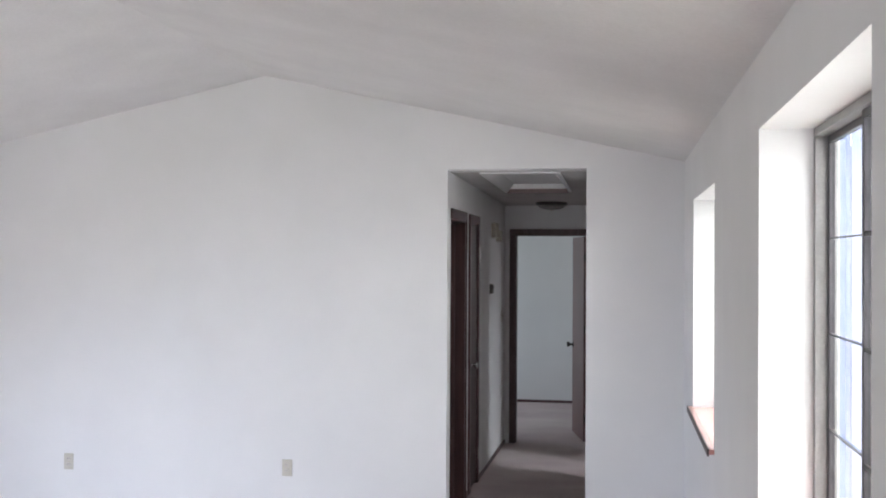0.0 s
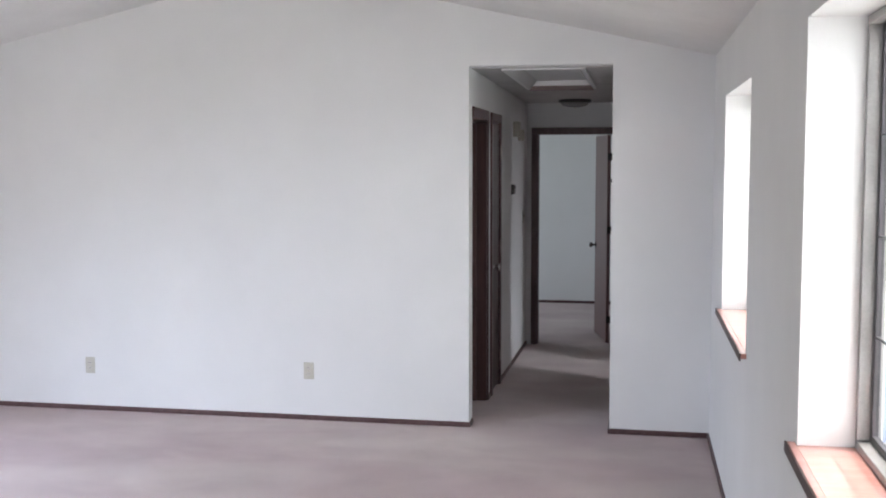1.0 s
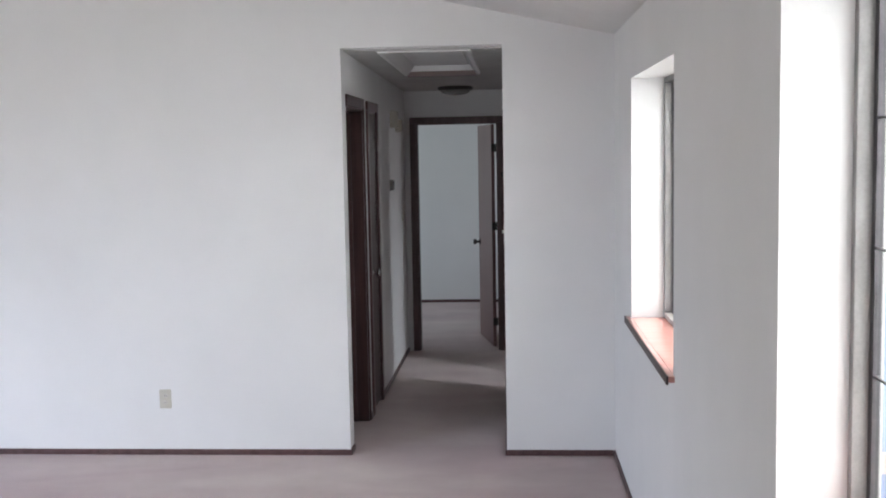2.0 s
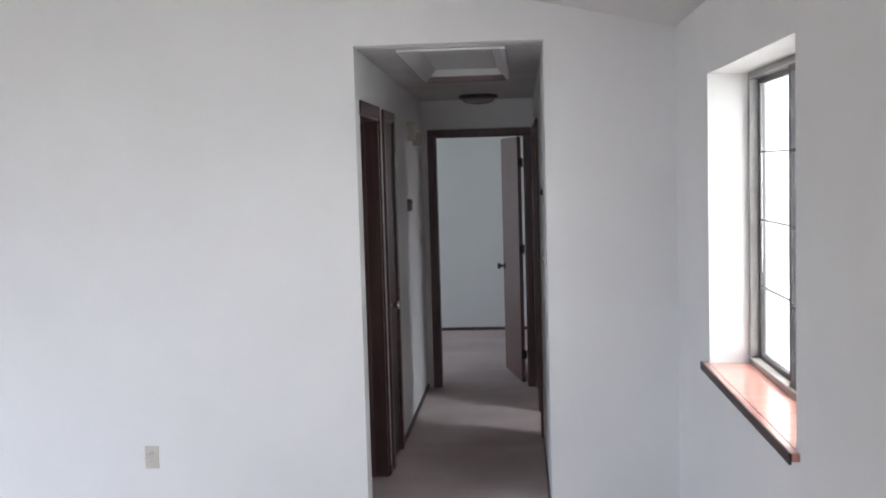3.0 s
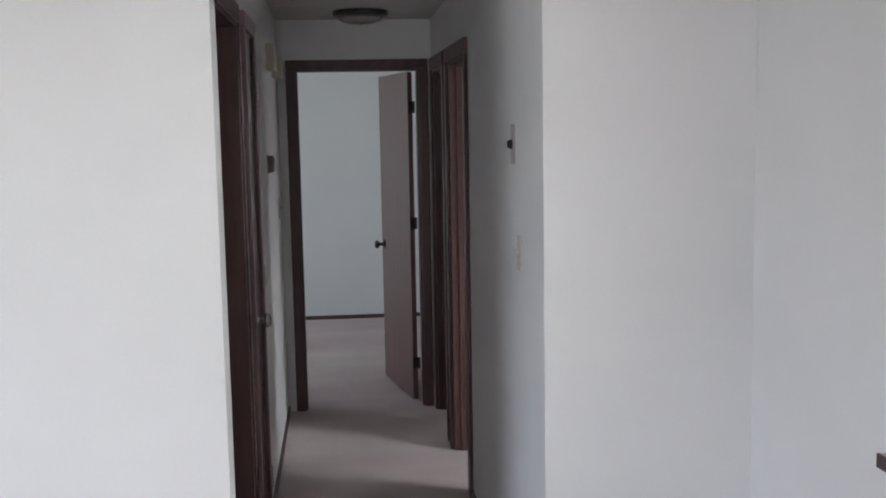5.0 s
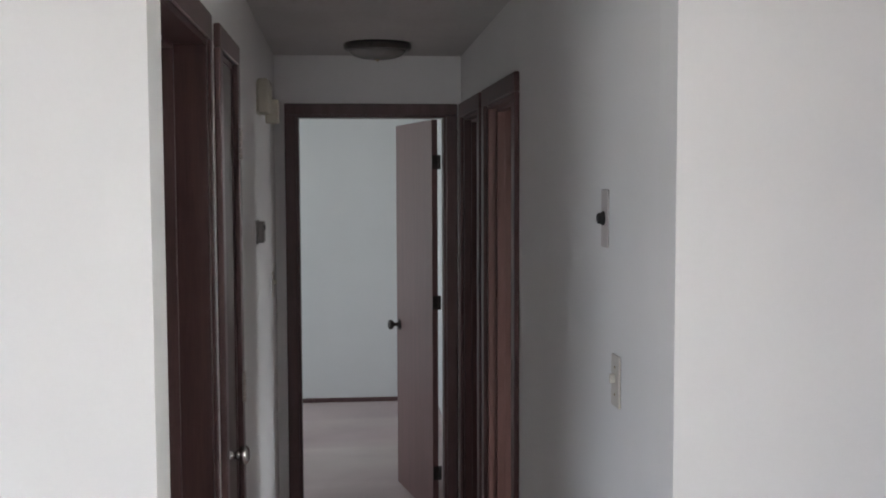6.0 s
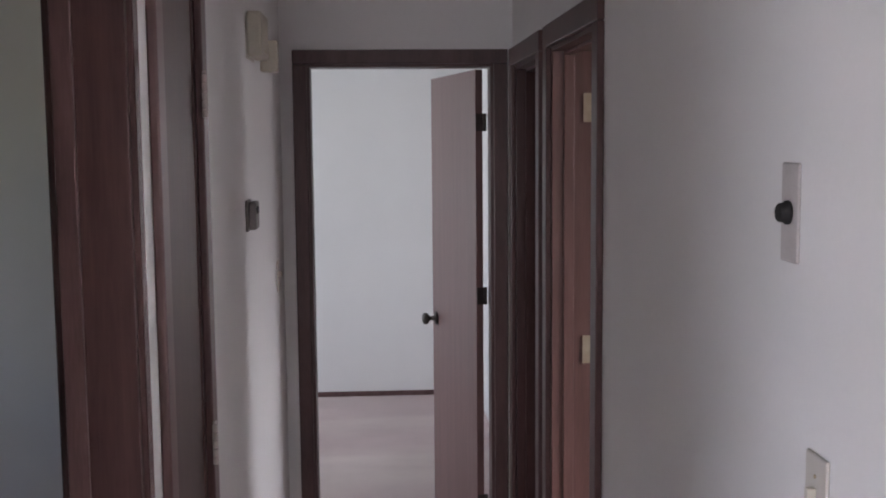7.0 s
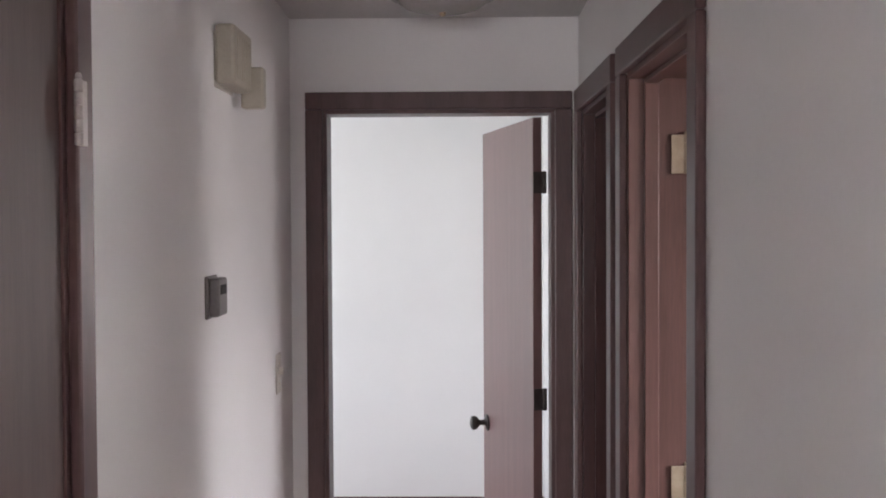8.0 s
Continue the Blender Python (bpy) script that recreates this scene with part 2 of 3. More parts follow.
# ---- mesh helpers ----


def box(bm, x0, y0, z0, x1, y1, z1, bevel=0.0, m=None):
    """A box between two corners, with its edges rounded by bevel."""
    made = bmesh.ops.create_cube(bm, size=1.0)["verts"]
    centre = Vector(((x0 + x1) / 2, (y0 + y1) / 2, (z0 + z1) / 2))
    for v in made:
        v.co = Vector((v.co.x * abs(x1 - x0), v.co.y * abs(y1 - y0), v.co.z * abs(z1 - z0))) + centre
        if m:
            v.co = m @ v.co
    if bevel:
        edges = list({e for v in made for e in v.link_edges})
        bmesh.ops.bevel(bm, geom=edges, offset=bevel, segments=2, affect="EDGES", profile=0.5)
    return bm


def lathe(bm, profile, m=None, steps=24):
    """A turned shape: (radius, height) pairs round the z axis."""
    rings = []
    for r, z in profile:
        ring = []
        for k in range(steps):
            a = 2 * math.pi * k / steps
            p = Vector((r * math.cos(a), r * math.sin(a), z))
            ring.append(bm.verts.new(m @ p if m else p))
        rings.append(ring)
    for a, b in zip(rings, rings[1:]):
        for k in range(steps):
            f = bm.faces.new((a[k], a[(k + 1) % steps], b[(k + 1) % steps], b[k]))
            f.smooth = True
    bm.faces.new(list(reversed(rings[0])))
    bm.faces.new(rings[-1])
    return bm


def part(name, bm, mat, parent=None, label=""):
    """Links a bmesh as one mesh object, under a thing where one is given."""
    bmesh.ops.recalc_face_normals(bm, faces=bm.faces)
    data = bpy.data.meshes.new(name)
    bm.to_mesh(data)
    bm.free()
    data.materials.append(mat)
    ob = new(name, data)
    if parent:
        ob.parent = parent
    if label:
        tagged(ob, label)
    return ob


def thing(name, m, label, category, group="", kind=""):
    ob = new(name)
    ob.matrix_world = m
    ob.empty_display_size = 0.1
    return tagged(ob, label, category, group, kind)


def block(name, mat, parent, *corners, bevel=0.0, label=""):
    return part(name, box(bmesh.new(), *corners, bevel=bevel), mat, parent, label)


def wall(name, m, us, zs, top, thickness, holes, label, mat=PAINT):
    """A solid wall in its own u (along), w (depth), z axes; holes are cells (u index, z index) that go right through.
    top gives the height of the upper edge at u."""
    bm = bmesh.new()
    rows = len(zs)
    grid = {}

    def vert(i, j, w):
        if (i, j, w) not in grid:
            z = zs[j] if j < rows else top(us[i])
            grid[i, j, w] = bm.verts.new((us[i], thickness * w, z))
        return grid[i, j, w]

    cells = {(i, j) for i in range(len(us) - 1) for j in range(rows)} - set(holes)
    for i, j in cells:
        bm.faces.new([vert(i, j, 0), vert(i + 1, j, 0), vert(i + 1, j + 1, 0), vert(i, j + 1, 0)])
        bm.faces.new([vert(i, j, 1), vert(i, j + 1, 1), vert(i + 1, j + 1, 1), vert(i + 1, j, 1)])
        for (di, dj), (a, b) in {(-1, 0): ((0, 0), (0, 1)), (1, 0): ((1, 0), (1, 1)), (0, -1): ((0, 0), (1, 0)), (0, 1): ((0, 1), (1, 1))}.items():
            if (i + di, j + dj) not in cells:
                bm.faces.new([vert(i + a[0], j + a[1], 0), vert(i + b[0], j + b[1], 0), vert(i + b[0], j + b[1], 1), vert(i + a[0], j + a[1], 1)])
    ob = part(name, bm, mat)
    ob.matrix_world = m
    return tagged(ob, label, "wall", "", "structure")


def slab(name, corners, thickness, mat, label, category):
    """A floor or ceiling from the corners of its visible face, thickened upward (or downward, if negative)."""
    bm = bmesh.new()
    low = [bm.verts.new(c) for c in corners]
    high = [bm.verts.new((c[0], c[1], c[2] + thickness)) for c in corners]
    bm.faces.new(low)
    bm.faces.new(high)
    for k in range(len(low)):
        n = (k + 1) % len(low)
        bm.faces.new([low[k], low[n], high[n], high[k]])
    return tagged(part(name, bm, mat), label, category, "", "structure")


# ---- plan ----
HEAD = 2.40                 # head of the hall opening
HALL = 0.933                # hall width at the opening
SKEW = 0.0098               # the right-hand walls lean in by this per metre of y
END = 3.315                 # face of the hall's end wall
FAR = 6.36                  # far wall of the bedroom
RIDGE_X, RIDGE_Z, PITCH = -1.30, 3.07, 0.22
LEFT_X, BACK_Y = -4.25, -9.0
T = 0.11
TR = 0.135                  # thickness of the hall wall beside the bathroom


def roof(x):
    return RIDGE_Z - PITCH * abs(x - RIDGE_X)


def hall_x(y):
    return HALL - SKEW * (y - T)


def hall_z(y):
    return 2.395 - 0.021 * y


# ---- floors and ground ----
slab("floor", [(LEFT_X - 0.3, BACK_Y - 0.3, 0), (1.85, BACK_Y - 0.3, 0), (1.85, 0.05, 0), (3.15, 0.05, 0), (3.15, FAR + 0.3, 0), (LEFT_X - 0.3, FAR + 0.3, 0)], -0.12, CARPET,
     "worn mauve-beige wall-to-wall carpet", "carpet")
slab("ground", [(-1500, -1500, -0.5), (1500, -1500, -0.5), (1500, 1500, -0.5), (-1500, 1500, -0.5)], -0.4, EARTH, "dry lawn outside the house", "ground")

# ---- living room shell ----
us = [LEFT_X - 0.05, RIDGE_X, 0.0, HALL, 1.68]
wall("wall_north", Matrix(), us, [0.0, HEAD], roof, T, {(2, 0)}, "white painted gable wall with a tall hall opening")

# the wall with the two deep windows
# along the wall u runs from the back of the room (negative) to the corner (0)
W_BOTTOM, W_TOP, NEAR_TOP, W_DEPTH = 0.93, 2.14, 2.195, 0.24
FAR_WIN, NEAR_WIN = (-2.20, -0.84), (-5.22, -3.74)

EAST = Matrix.Translation((1.568, 0, 0)) @ Matrix.Rotation(math.atan(0.0125), 4, "Z")


def east_wall():
    us = [BACK_Y - 0.2, NEAR_WIN[0], NEAR_WIN[1], FAR_WIN[0], FAR_WIN[1], -0.001]
    m = EAST @ Matrix(((0, 1, 0, 0), (1, 0, 0, 0), (0, 0, 1, 0), (0, 0, 0, 1)))
    return wall("wall_east", m, us, [0.0, W_BOTTOM, W_TOP, NEAR_TOP], lambda u: 2.62, W_DEPTH, {(1, 1), (1, 2), (3, 1)}, "white painted wall with two deep window recesses")


east_wall()
# Out of view; the window opening is added for the south fill lamp.
wall("wall_south", Matrix.Translation((0, BACK_Y, 0)), [LEFT_X - 0.2, RIDGE_X, -1.29, 0.55, 1.9], [0.0, 0.65, 2.05], lambda u: roof(u) + 0.05, -0.12, {(2, 1)}, "unseen white wall with an added wide opening for the fill light")
wall("wall_west", Matrix.Translation((LEFT_X, 0, 0)) @ Matrix(((0, -1, 0, 0), (1, 0, 0, 0), (0, 0, 1, 0), (0, 0, 0, 1))),
     [BACK_Y, -4.70, -2.10, -0.001], [0.0, 2.05], lambda u: 2.46, 0.12, {(1, 0)}, "white painted wall with a wide patio opening")

# vaulted ceiling: two sloping slabs in one mesh
bm = bmesh.new()
section = [(LEFT_X - 0.25, roof(LEFT_X - 0.25)), (RIDGE_X, RIDGE_Z), (1.74, roof(1.74))]
ends = []
for y in (BACK_Y - 0.2, 0.0):
    ends.append([[bm.verts.new((x, y, z + up)) for x, z in section] for up in (0.0, 0.14)])
for k in range(2):
    for up in (0, 1):
        bm.faces.new([ends[0][up][k], ends[0][up][k + 1], ends[1][up][k + 1], ends[1][up][k]])
    for e in (0, 1):
        bm.faces.new([ends[e][0][k], ends[e][0][k + 1], ends[e][1][k + 1], ends[e][1][k]])
for e in (0, 2):
    bm.faces.new([ends[0][0][e], ends[1][0][e], ends[1][1][e], ends[0][1][e]])
tagged(part("ceiling", bm, CEILING), "off-white vaulted ceiling with a soft ridge", "ceiling", "", "structure")

# ---- hall shell ----
# left wall with two door openings; its face is x = 0, u runs along y
LEFT = Matrix(((0, -1, 0, 0), (1, 0, 0, 0), (0, 0, 1, 0), (0, 0, 0, 1)))
DOOR_TOP = 2.03
A0, A1 = 0.125, 0.81        # bedroom door opening in the left wall
B0, B1 = 0.995, 1.400       # linen closet opening
LEFT_TOP = 2.085            # head of both left-hand openings
wall("wall_hall_west", LEFT, [T, A0, A1, B0, B1, END], [0.0, LEFT_TOP], lambda u: 2.43, T, {(1, 0), (3, 0)}, "white painted hall wall with two dark doorways")
# right wall, slightly out of square
RIGHT = Matrix.Translation((HALL, T, 0)) @ Matrix.Rotation(math.atan(SKEW), 4, "Z") @ Matrix.Translation((0, -T, 0)) @ Matrix(((0, 1, 0, 0), (1, 0, 0, 0), (0, 0, 1, 0), (0, 0, 0, 1)))
R0, R1 = 1.72, 2.41         # open bathroom doorway
S0, S1 = 2.61, 3.22         # closed door near the end
wall("wall_hall_east", RIGHT, [T, R0, R1, S0, S1, END], [0.0, DOOR_TOP], lambda u: 2.43, TR, {(1, 0), (3, 0)}, "white painted hall wall with two dark doorways")
# end wall with the bedroom doorway
E0, E1 = 0.097, 0.833
wall("wall_hall_end", Matrix.Translation((0, END, 0)), [-2.7, E0, E1, 1.09], [0.0, DOOR_TOP + 0.016], lambda u: 2.45, T, {(1, 0)}, "white painted wall round the bedroom doorway")
HX0, HX1, HY0, HY1 = 0.19, 0.745, 0.17, 1.69      # the hatch well


def ceiling_with_well():
    """The hall ceiling, sagging slightly towards the end, with a rectangular opening for the attic hatch."""
    bm = bmesh.new()
    xs, ys = [-0.2, HX0, HX1, 1.15], [T - 0.001, HY0, HY1, END]
    grid = {}

    def vert(i, j, k):
        if (i, j, k) not in grid:
            grid[i, j, k] = bm.verts.new((xs[i], ys[j], hall_z(ys[j]) + 0.10 * k))
        return grid[i, j, k]

    cells = {(i, j) for i in range(3) for j in range(3)} - {(1, 1)}
    for i, j in cells:
        for k in (0, 1):
            bm.faces.new([vert(i, j, k), vert(i + 1, j, k), vert(i + 1, j + 1, k), vert(i, j + 1, k)])
        for di, dj, a, b in ((-1, 0, (0, 0), (0, 1)), (1, 0, (1, 0), (1, 1)), (0, -1, (0, 0), (1, 0)), (0, 1, (0, 1), (1, 1))):
            if (i + di, j + dj) not in cells:
                bm.faces.new([vert(i + a[0], j + a[1], 0), vert(i + b[0], j + b[1], 0), vert(i + b[0], j + b[1], 1), vert(i + a[0], j + a[1], 1)])
    return tagged(part("ceiling_hall", bm, HALL_CEILING), "textured hall ceiling in darkened off-white with a hatch well", "ceiling", "", "structure")


ceiling_with_well()

# rooms beyond the doorways
slab("ceiling_bedroom", [(-2.7, END + T, 2.42), (3.5, END + T, 2.42), (3.5, FAR + 0.1, 2.42), (-2.7, FAR + 0.1, 2.42)], 0.1, CEILING, "off-white bedroom ceiling", "ceiling")
wall("wall_bedroom_north", Matrix.Translation((0, FAR, 0)), [-2.7, 3.5], [0.0], lambda u: 2.45, 0.1, set(), "plain white bedroom wall")
wall("wall_bedroom_west", Matrix.Translation((-2.6, 0, 0)) @ LEFT, [END + T, 4.2, 5.8, FAR], [0.0, 0.85, 2.05], lambda u: 2.45, 0.1, {(1, 1)}, "white bedroom wall with a window opening")
wall("wall_bedroom_east", Matrix.Translation((1.03, 0, 0)) @ LEFT, [END + T, FAR], [0.0], lambda u: 2.45, -0.06, set(), "plain white bedroom wall")
wall("wall_bath_east", Matrix.Translation((3.0, 0, 0)) @ LEFT, [T, 0.70, 1.30, 5.5], [0.0, 1.40, 1.95], lambda u: 2.45, -0.1, {(1, 1)}, "white bathroom wall with a small high window")
# Unseen pane, added to keep the backdrop's glow off the hall wall.
tagged(block("bath_glow_blocker", OPAQUE_PANE, None, 3.04, 0.70, 1.40, 3.05, 1.30, 1.95), "added opaque pane that shuts outside glow out of the bathroom", "window", "", "structure")
wall("wall_spare_north", Matrix.Translation((0, 5.4, 0)), [1.092, 2.12, 2.68, 3.0], [0.0, 1.10, 2.08], lambda u: 2.45, 0.1, {(1, 1)}, "white spare room wall with a window opening")
wall("wall_bath_north", Matrix.Translation((0, 2.52, 0)), [1.12, 3.0], [0.0], lambda u: 2.43, 0.08, set(), "plain white partition")
slab("ceiling_bath", [(1.0, T, 2.44), (3.2, T, 2.44), (3.2, END, 2.44), (1.0, END, 2.44)], 0.1, CEILING, "off-white bathroom ceiling", "ceiling")
wall("wall_bath_south", Matrix.Translation((0, T + 0.002, 0)), [1.12, 3.0], [0.0], lambda u: 2.43, 0.02, set(), "plain white partition")
# West window of the side room is unseen, added for its fill lamp.
wall("wall_side_room_west", Matrix.Translation((-2.6, 0, 0)) @ LEFT, [T, 1.7, 2.9, END], [0.0, 0.9, 2.05], lambda u: 2.43, 0.1, {(1, 1)}, "unseen white side room wall with an added opening")

slab("ceiling_side_room", [(-2.8, T, 2.43), (-0.05, T, 2.43), (-0.05, END, 2.43), (-2.8, END, 2.43)], 0.1, CEILING, "plain off-white side room ceiling", "ceiling")
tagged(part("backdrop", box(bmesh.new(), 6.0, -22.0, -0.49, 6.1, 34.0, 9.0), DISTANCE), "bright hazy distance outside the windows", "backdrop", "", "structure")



def siding(x0, x1, y, board=0.085, gap=0.006):
    """Upright blue-grey boards on the outside of the house, beyond the window wall."""
    ob = thing("cladding", pose(0, y, 0), "blue-grey upright board siding on the outside wall", "siding", "", "structure")
    shared, k = None, 0
    while x0 + k * (board + gap) < x1:
        if shared is None:
            first = block("siding_board", SIDING, ob, 0, -0.018, -0.4, board, 0, 2.75, bevel=0.003)
            shared, piece = first.data, first
        else:
            piece = new("siding_board", shared)
            piece.parent = ob
        piece.location = (x0 + k * (board + gap), 0, 0)
        k += 1


siding(2.44, 3.08, 0.105)

# ---- baseboards ----


def baseboard(m, length, label="thin dark-stained wooden baseboard"):
    """A low board with a rounded upper edge, along its own x axis, standing off the wall towards -y."""
    bm = bmesh.new()
    pts = [(0, 0), (-0.011, 0), (-0.011, 0.024), (-0.008, 0.030), (-0.004, 0.033), (0, 0.033)]
    a = [bm.verts.new((0, y, z)) for y, z in pts]
    b = [bm.verts.new((length, y, z)) for y, z in pts]
    bm.faces.new(a)
    bm.faces.new(b)
    for k in range(len(pts)):
        n = (k + 1) % len(pts)
        bm.faces.new([a[k], b[k], b[n], a[n]])
    ob = part("baseboard", bm, WOOD)
    ob.matrix_world = m
    return tagged(ob, label, "baseboard", "baseboards", "structure")


baseboard(pose(LEFT_X, 0, 0), -LEFT_X)
baseboard(pose(HALL, 0, 0), 1.568 - HALL - 0.012)
baseboard(EAST @ pose(0, -0.001, 0, 0, 0, -90), -BACK_Y)
baseboard(pose(0, -0.011, 0, 0, 0, 90), 0.134)
baseboard(pose(0, 0.848, 0, 0, 0, 90), 0.09)
baseboard(pose(0, 1.44, 0, 0, 0, 90), END - 1.44)
BASE_R = Matrix.Translation((HALL, T, 0)) @ Matrix.Rotation(math.atan(SKEW), 4, "Z") @ Matrix.Translation((0, -T, 0))
baseboard(BASE_R @ pose(0, R0 - 0.066, 0, 0, 0, -90), R0 - 0.066 + 0.011)
baseboard(BASE_R @ pose(0, S0 - 0.066, 0, 0, 0, -90), S0 - R1 - 0.132)
baseboard(pose(-2.6, FAR, 0), 3.63)

# ---- doors ----


def casing(m, u0, u1, top, width=0.062, label="dark-stained wooden door frame", depth=T, wood=WOOD, jamb_wood=WOOD, both=False, proud=0.018, head=0.0, edge=0.004, near=True):
    """Trim boards on the wall's face and the jamb that lines the opening, in a wall's own u, w, z axes."""
    ob = thing("door_frame", m, label, "door frame", "", "structure")
    head = head or width
    for a, b in ((u0 - width, u0 + 0.006), (u1 - 0.006, u1 + width))[0 if near else 1:]:
        block("trim_board", wood, ob, a, -proud, 0, b, -0.0005, top - 0.0065, bevel=edge)
    block("head_trim", wood, ob, u0 - (width if near else 0.0), -proud - 0.0005, top - 0.006, u1 + width, -0.0005, top + head, bevel=0.004)
    if both:
        for a, b in ((u0 - width, u0 + 0.006), (u1 - 0.006, u1 + width)):
            block("trim_board", wood, ob, a, depth + 0.0005, 0, b, depth + 0.018, top - 0.0065, bevel=0.004)
        block("head_trim", wood, ob, u0 - width, depth + 0.0005, top - 0.006, u1 + width, depth + 0.0185, top + head, bevel=0.004)
    for a, b, lining in ((u0, u0 + 0.018, jamb_wood if near else PAINT), (u1 - 0.018, u1, jamb_wood)):
        block("jamb", lining, ob, a, 0.0, 0, b, depth, top - 0.0185, bevel=0.001)
    block("head_jamb", jamb_wood, ob, u0, 0.0, top - 0.018, u1, depth, top, bevel=0.001)
    return ob


def stops(frame_ob, u0, u1, top, w, wood):
    for a, b in ((u0 + 0.018, u0 + 0.029), (u1 - 0.029, u1 - 0.018)):
        block("door_stop", wood, frame_ob, a, w, 0, b, w + 0.032, top - 0.030, bevel=0.002)
    block("door_stop", wood, frame_ob, u0 + 0.018, w, top - 0.0295, u1 - 0.018, w + 0.032, top - 0.0185, bevel=0.002)


def leaf(parent, width, height, mat, thick=0.035):
    """A flush door slab, hinged at its own x = 0."""
    return block("leaf", mat, parent, 0, 0, 0.012, width, thick, height, bevel=0.002)


def knob(parent, x, z, y, side, mat):
    """A round door knob with its rosette, standing off the leaf towards side * y."""
    m = Matrix.Translation((x, y, z)) @ Matrix.Rotation(radians(-90 * side), 4, "X")
    profile = [(0.031, 0.0), (0.031, 0.004), (0.026, 0.008), (0.012, 0.011), (0.010, 0.030), (0.016, 0.036), (0.025, 0.043), (0.0275, 0.053), (0.025, 0.062), (0.015, 0.067), (0.004, 0.068)]
    return part("knob", lathe(bmesh.new(), profile, m), mat, parent)


def hinge(parent, x, y, z, mat, plate=(-1, 0), name="hinge"):
    """A butt hinge: knuckle barrels and two plates."""
    bm = bmesh.new()
    for k in range(5):
        lathe(bm, [(0.0055, -0.044 + k * 0.0178), (0.0062, -0.043 + k * 0.0178), (0.0062, -0.029 + k * 0.0178), (0.0055, -0.0275 + k * 0.0178)], Matrix.Translation((x, y, z)), 10)
    lathe(bm, [(0.003, 0.044), (0.005, 0.047), (0.003, 0.052)], Matrix.Translation((x, y, z)), 10)
    dx, dy = plate
    box(bm, x, y, z - 0.044, x + dx * 0.034 + dy * 0.0025, y + dy * 0.034 + abs(dx) * 0.0025, z + 0.044, bevel=0.0008)
    return part(name, bm, mat, parent)


# open doorway to the side room
f = casing(LEFT, A0, A1, LEFT_TOP, width=0.036, proud=0.009, wood=GLOSS_WOOD, jamb_wood=DOOR_WOOD, both=True, head=0.062, edge=0.008, near=False)
stops(f, A0, A1, LEFT_TOP, 0.078, WOOD)

# linen closet door, flush with the wall face, hinges beside the thermostat
f = casing(LEFT, B0, B1, LEFT_TOP, width=0.055)
d = thing("closet_door", LEFT @ pose(B0 + 0.021, 0.002, 0), "closed narrow grey-brown flush closet door with a bright knob", "door")
leaf(d, B1 - B0 - 0.042, LEFT_TOP - 0.022, GREY_WOOD)
knob(d, 0.045, 0.975, 0.0, -1, STEEL)
for z in (0.24, 1.10, 1.84):
    hinge(d, B1 - B0 - 0.036, -0.0245, z, HINGE_STEEL, (1, 0))

# open doorway to the bathroom
f = casing(RIGHT, R0, R1, DOOR_TOP, depth=TR, jamb_wood=JAMB_WOOD, both=True)
stops(f, R0, R1, DOOR_TOP, 0.035, JAMB_WOOD)
d = thing("bathroom_door", RIGHT @ pose(R1 - 0.004, TR + 0.034, 0, 0, 0, 88), "red-brown flush door standing open into the bathroom", "door")
leaf(d, R1 - R0 - 0.045, DOOR_TOP - 0.045, JAMB_WOOD)
for z in (0.24, 1.09, 1.84):
    hinge(f, R1 - 0.0245, TR - 0.006, z, OLD_BRASS, (0, -1))
knob(d, R1 - R0 - 0.105, 0.925, 0.035, 1, STEEL)

# open doorway to the spare room near the end of the hall
f = casing(RIGHT, S0, S1, DOOR_TOP, depth=TR, jamb_wood=DOOR_WOOD, both=True)
stops(f, S0, S1, DOOR_TOP, 0.035, DOOR_WOOD)
d = thing("spare_room_door", RIGHT @ pose(S0 + 0.020, TR + 0.042, 0, 0, 0, 62), "dark mahogany flush door standing open into the spare room", "door")
leaf(d, S1 - S0 - 0.045, DOOR_TOP - 0.022, DOOR_WOOD)
knob(d, S1 - S0 - 0.105, 0.925, 0.035, 1, STEEL)

# bedroom doorway with its leaf swung away into the room
ENDM = Matrix.Translation((0, END, 0))
f = casing(ENDM, E0, E1, DOOR_TOP + 0.016, width=0.048, both=True)
swing = math.degrees(math.atan2(0.674, -0.146))
d = thing("bedroom_door", pose(0.766, END + T + 0.006, 0, 0, 0, swing), "faded red-brown flush door standing open into the bedroom", "door")
part("leaf", box(bmesh.new(), 0, -0.030, 0.012, 0.69, 0.0, DOOR_TOP - 0.005, bevel=0.002), FADED_WOOD, d)
knob(d, 0.63, 0.92, 0.0, 1, DARK_METAL)
for z in (0.24, 1.11, 1.815):
    part("hinge", box(lathe(bmesh.new(), [(0.005, z - 0.036), (0.0055, z - 0.035), (0.0055, z + 0.035), (0.005, z + 0.036)], Matrix.Translation((-0.004, -0.036, 0)), 12),
                      -0.002, -0.046, z - 0.035, 0.0, -0.002, z + 0.035), DARK_METAL, d)

# ---- windows ----


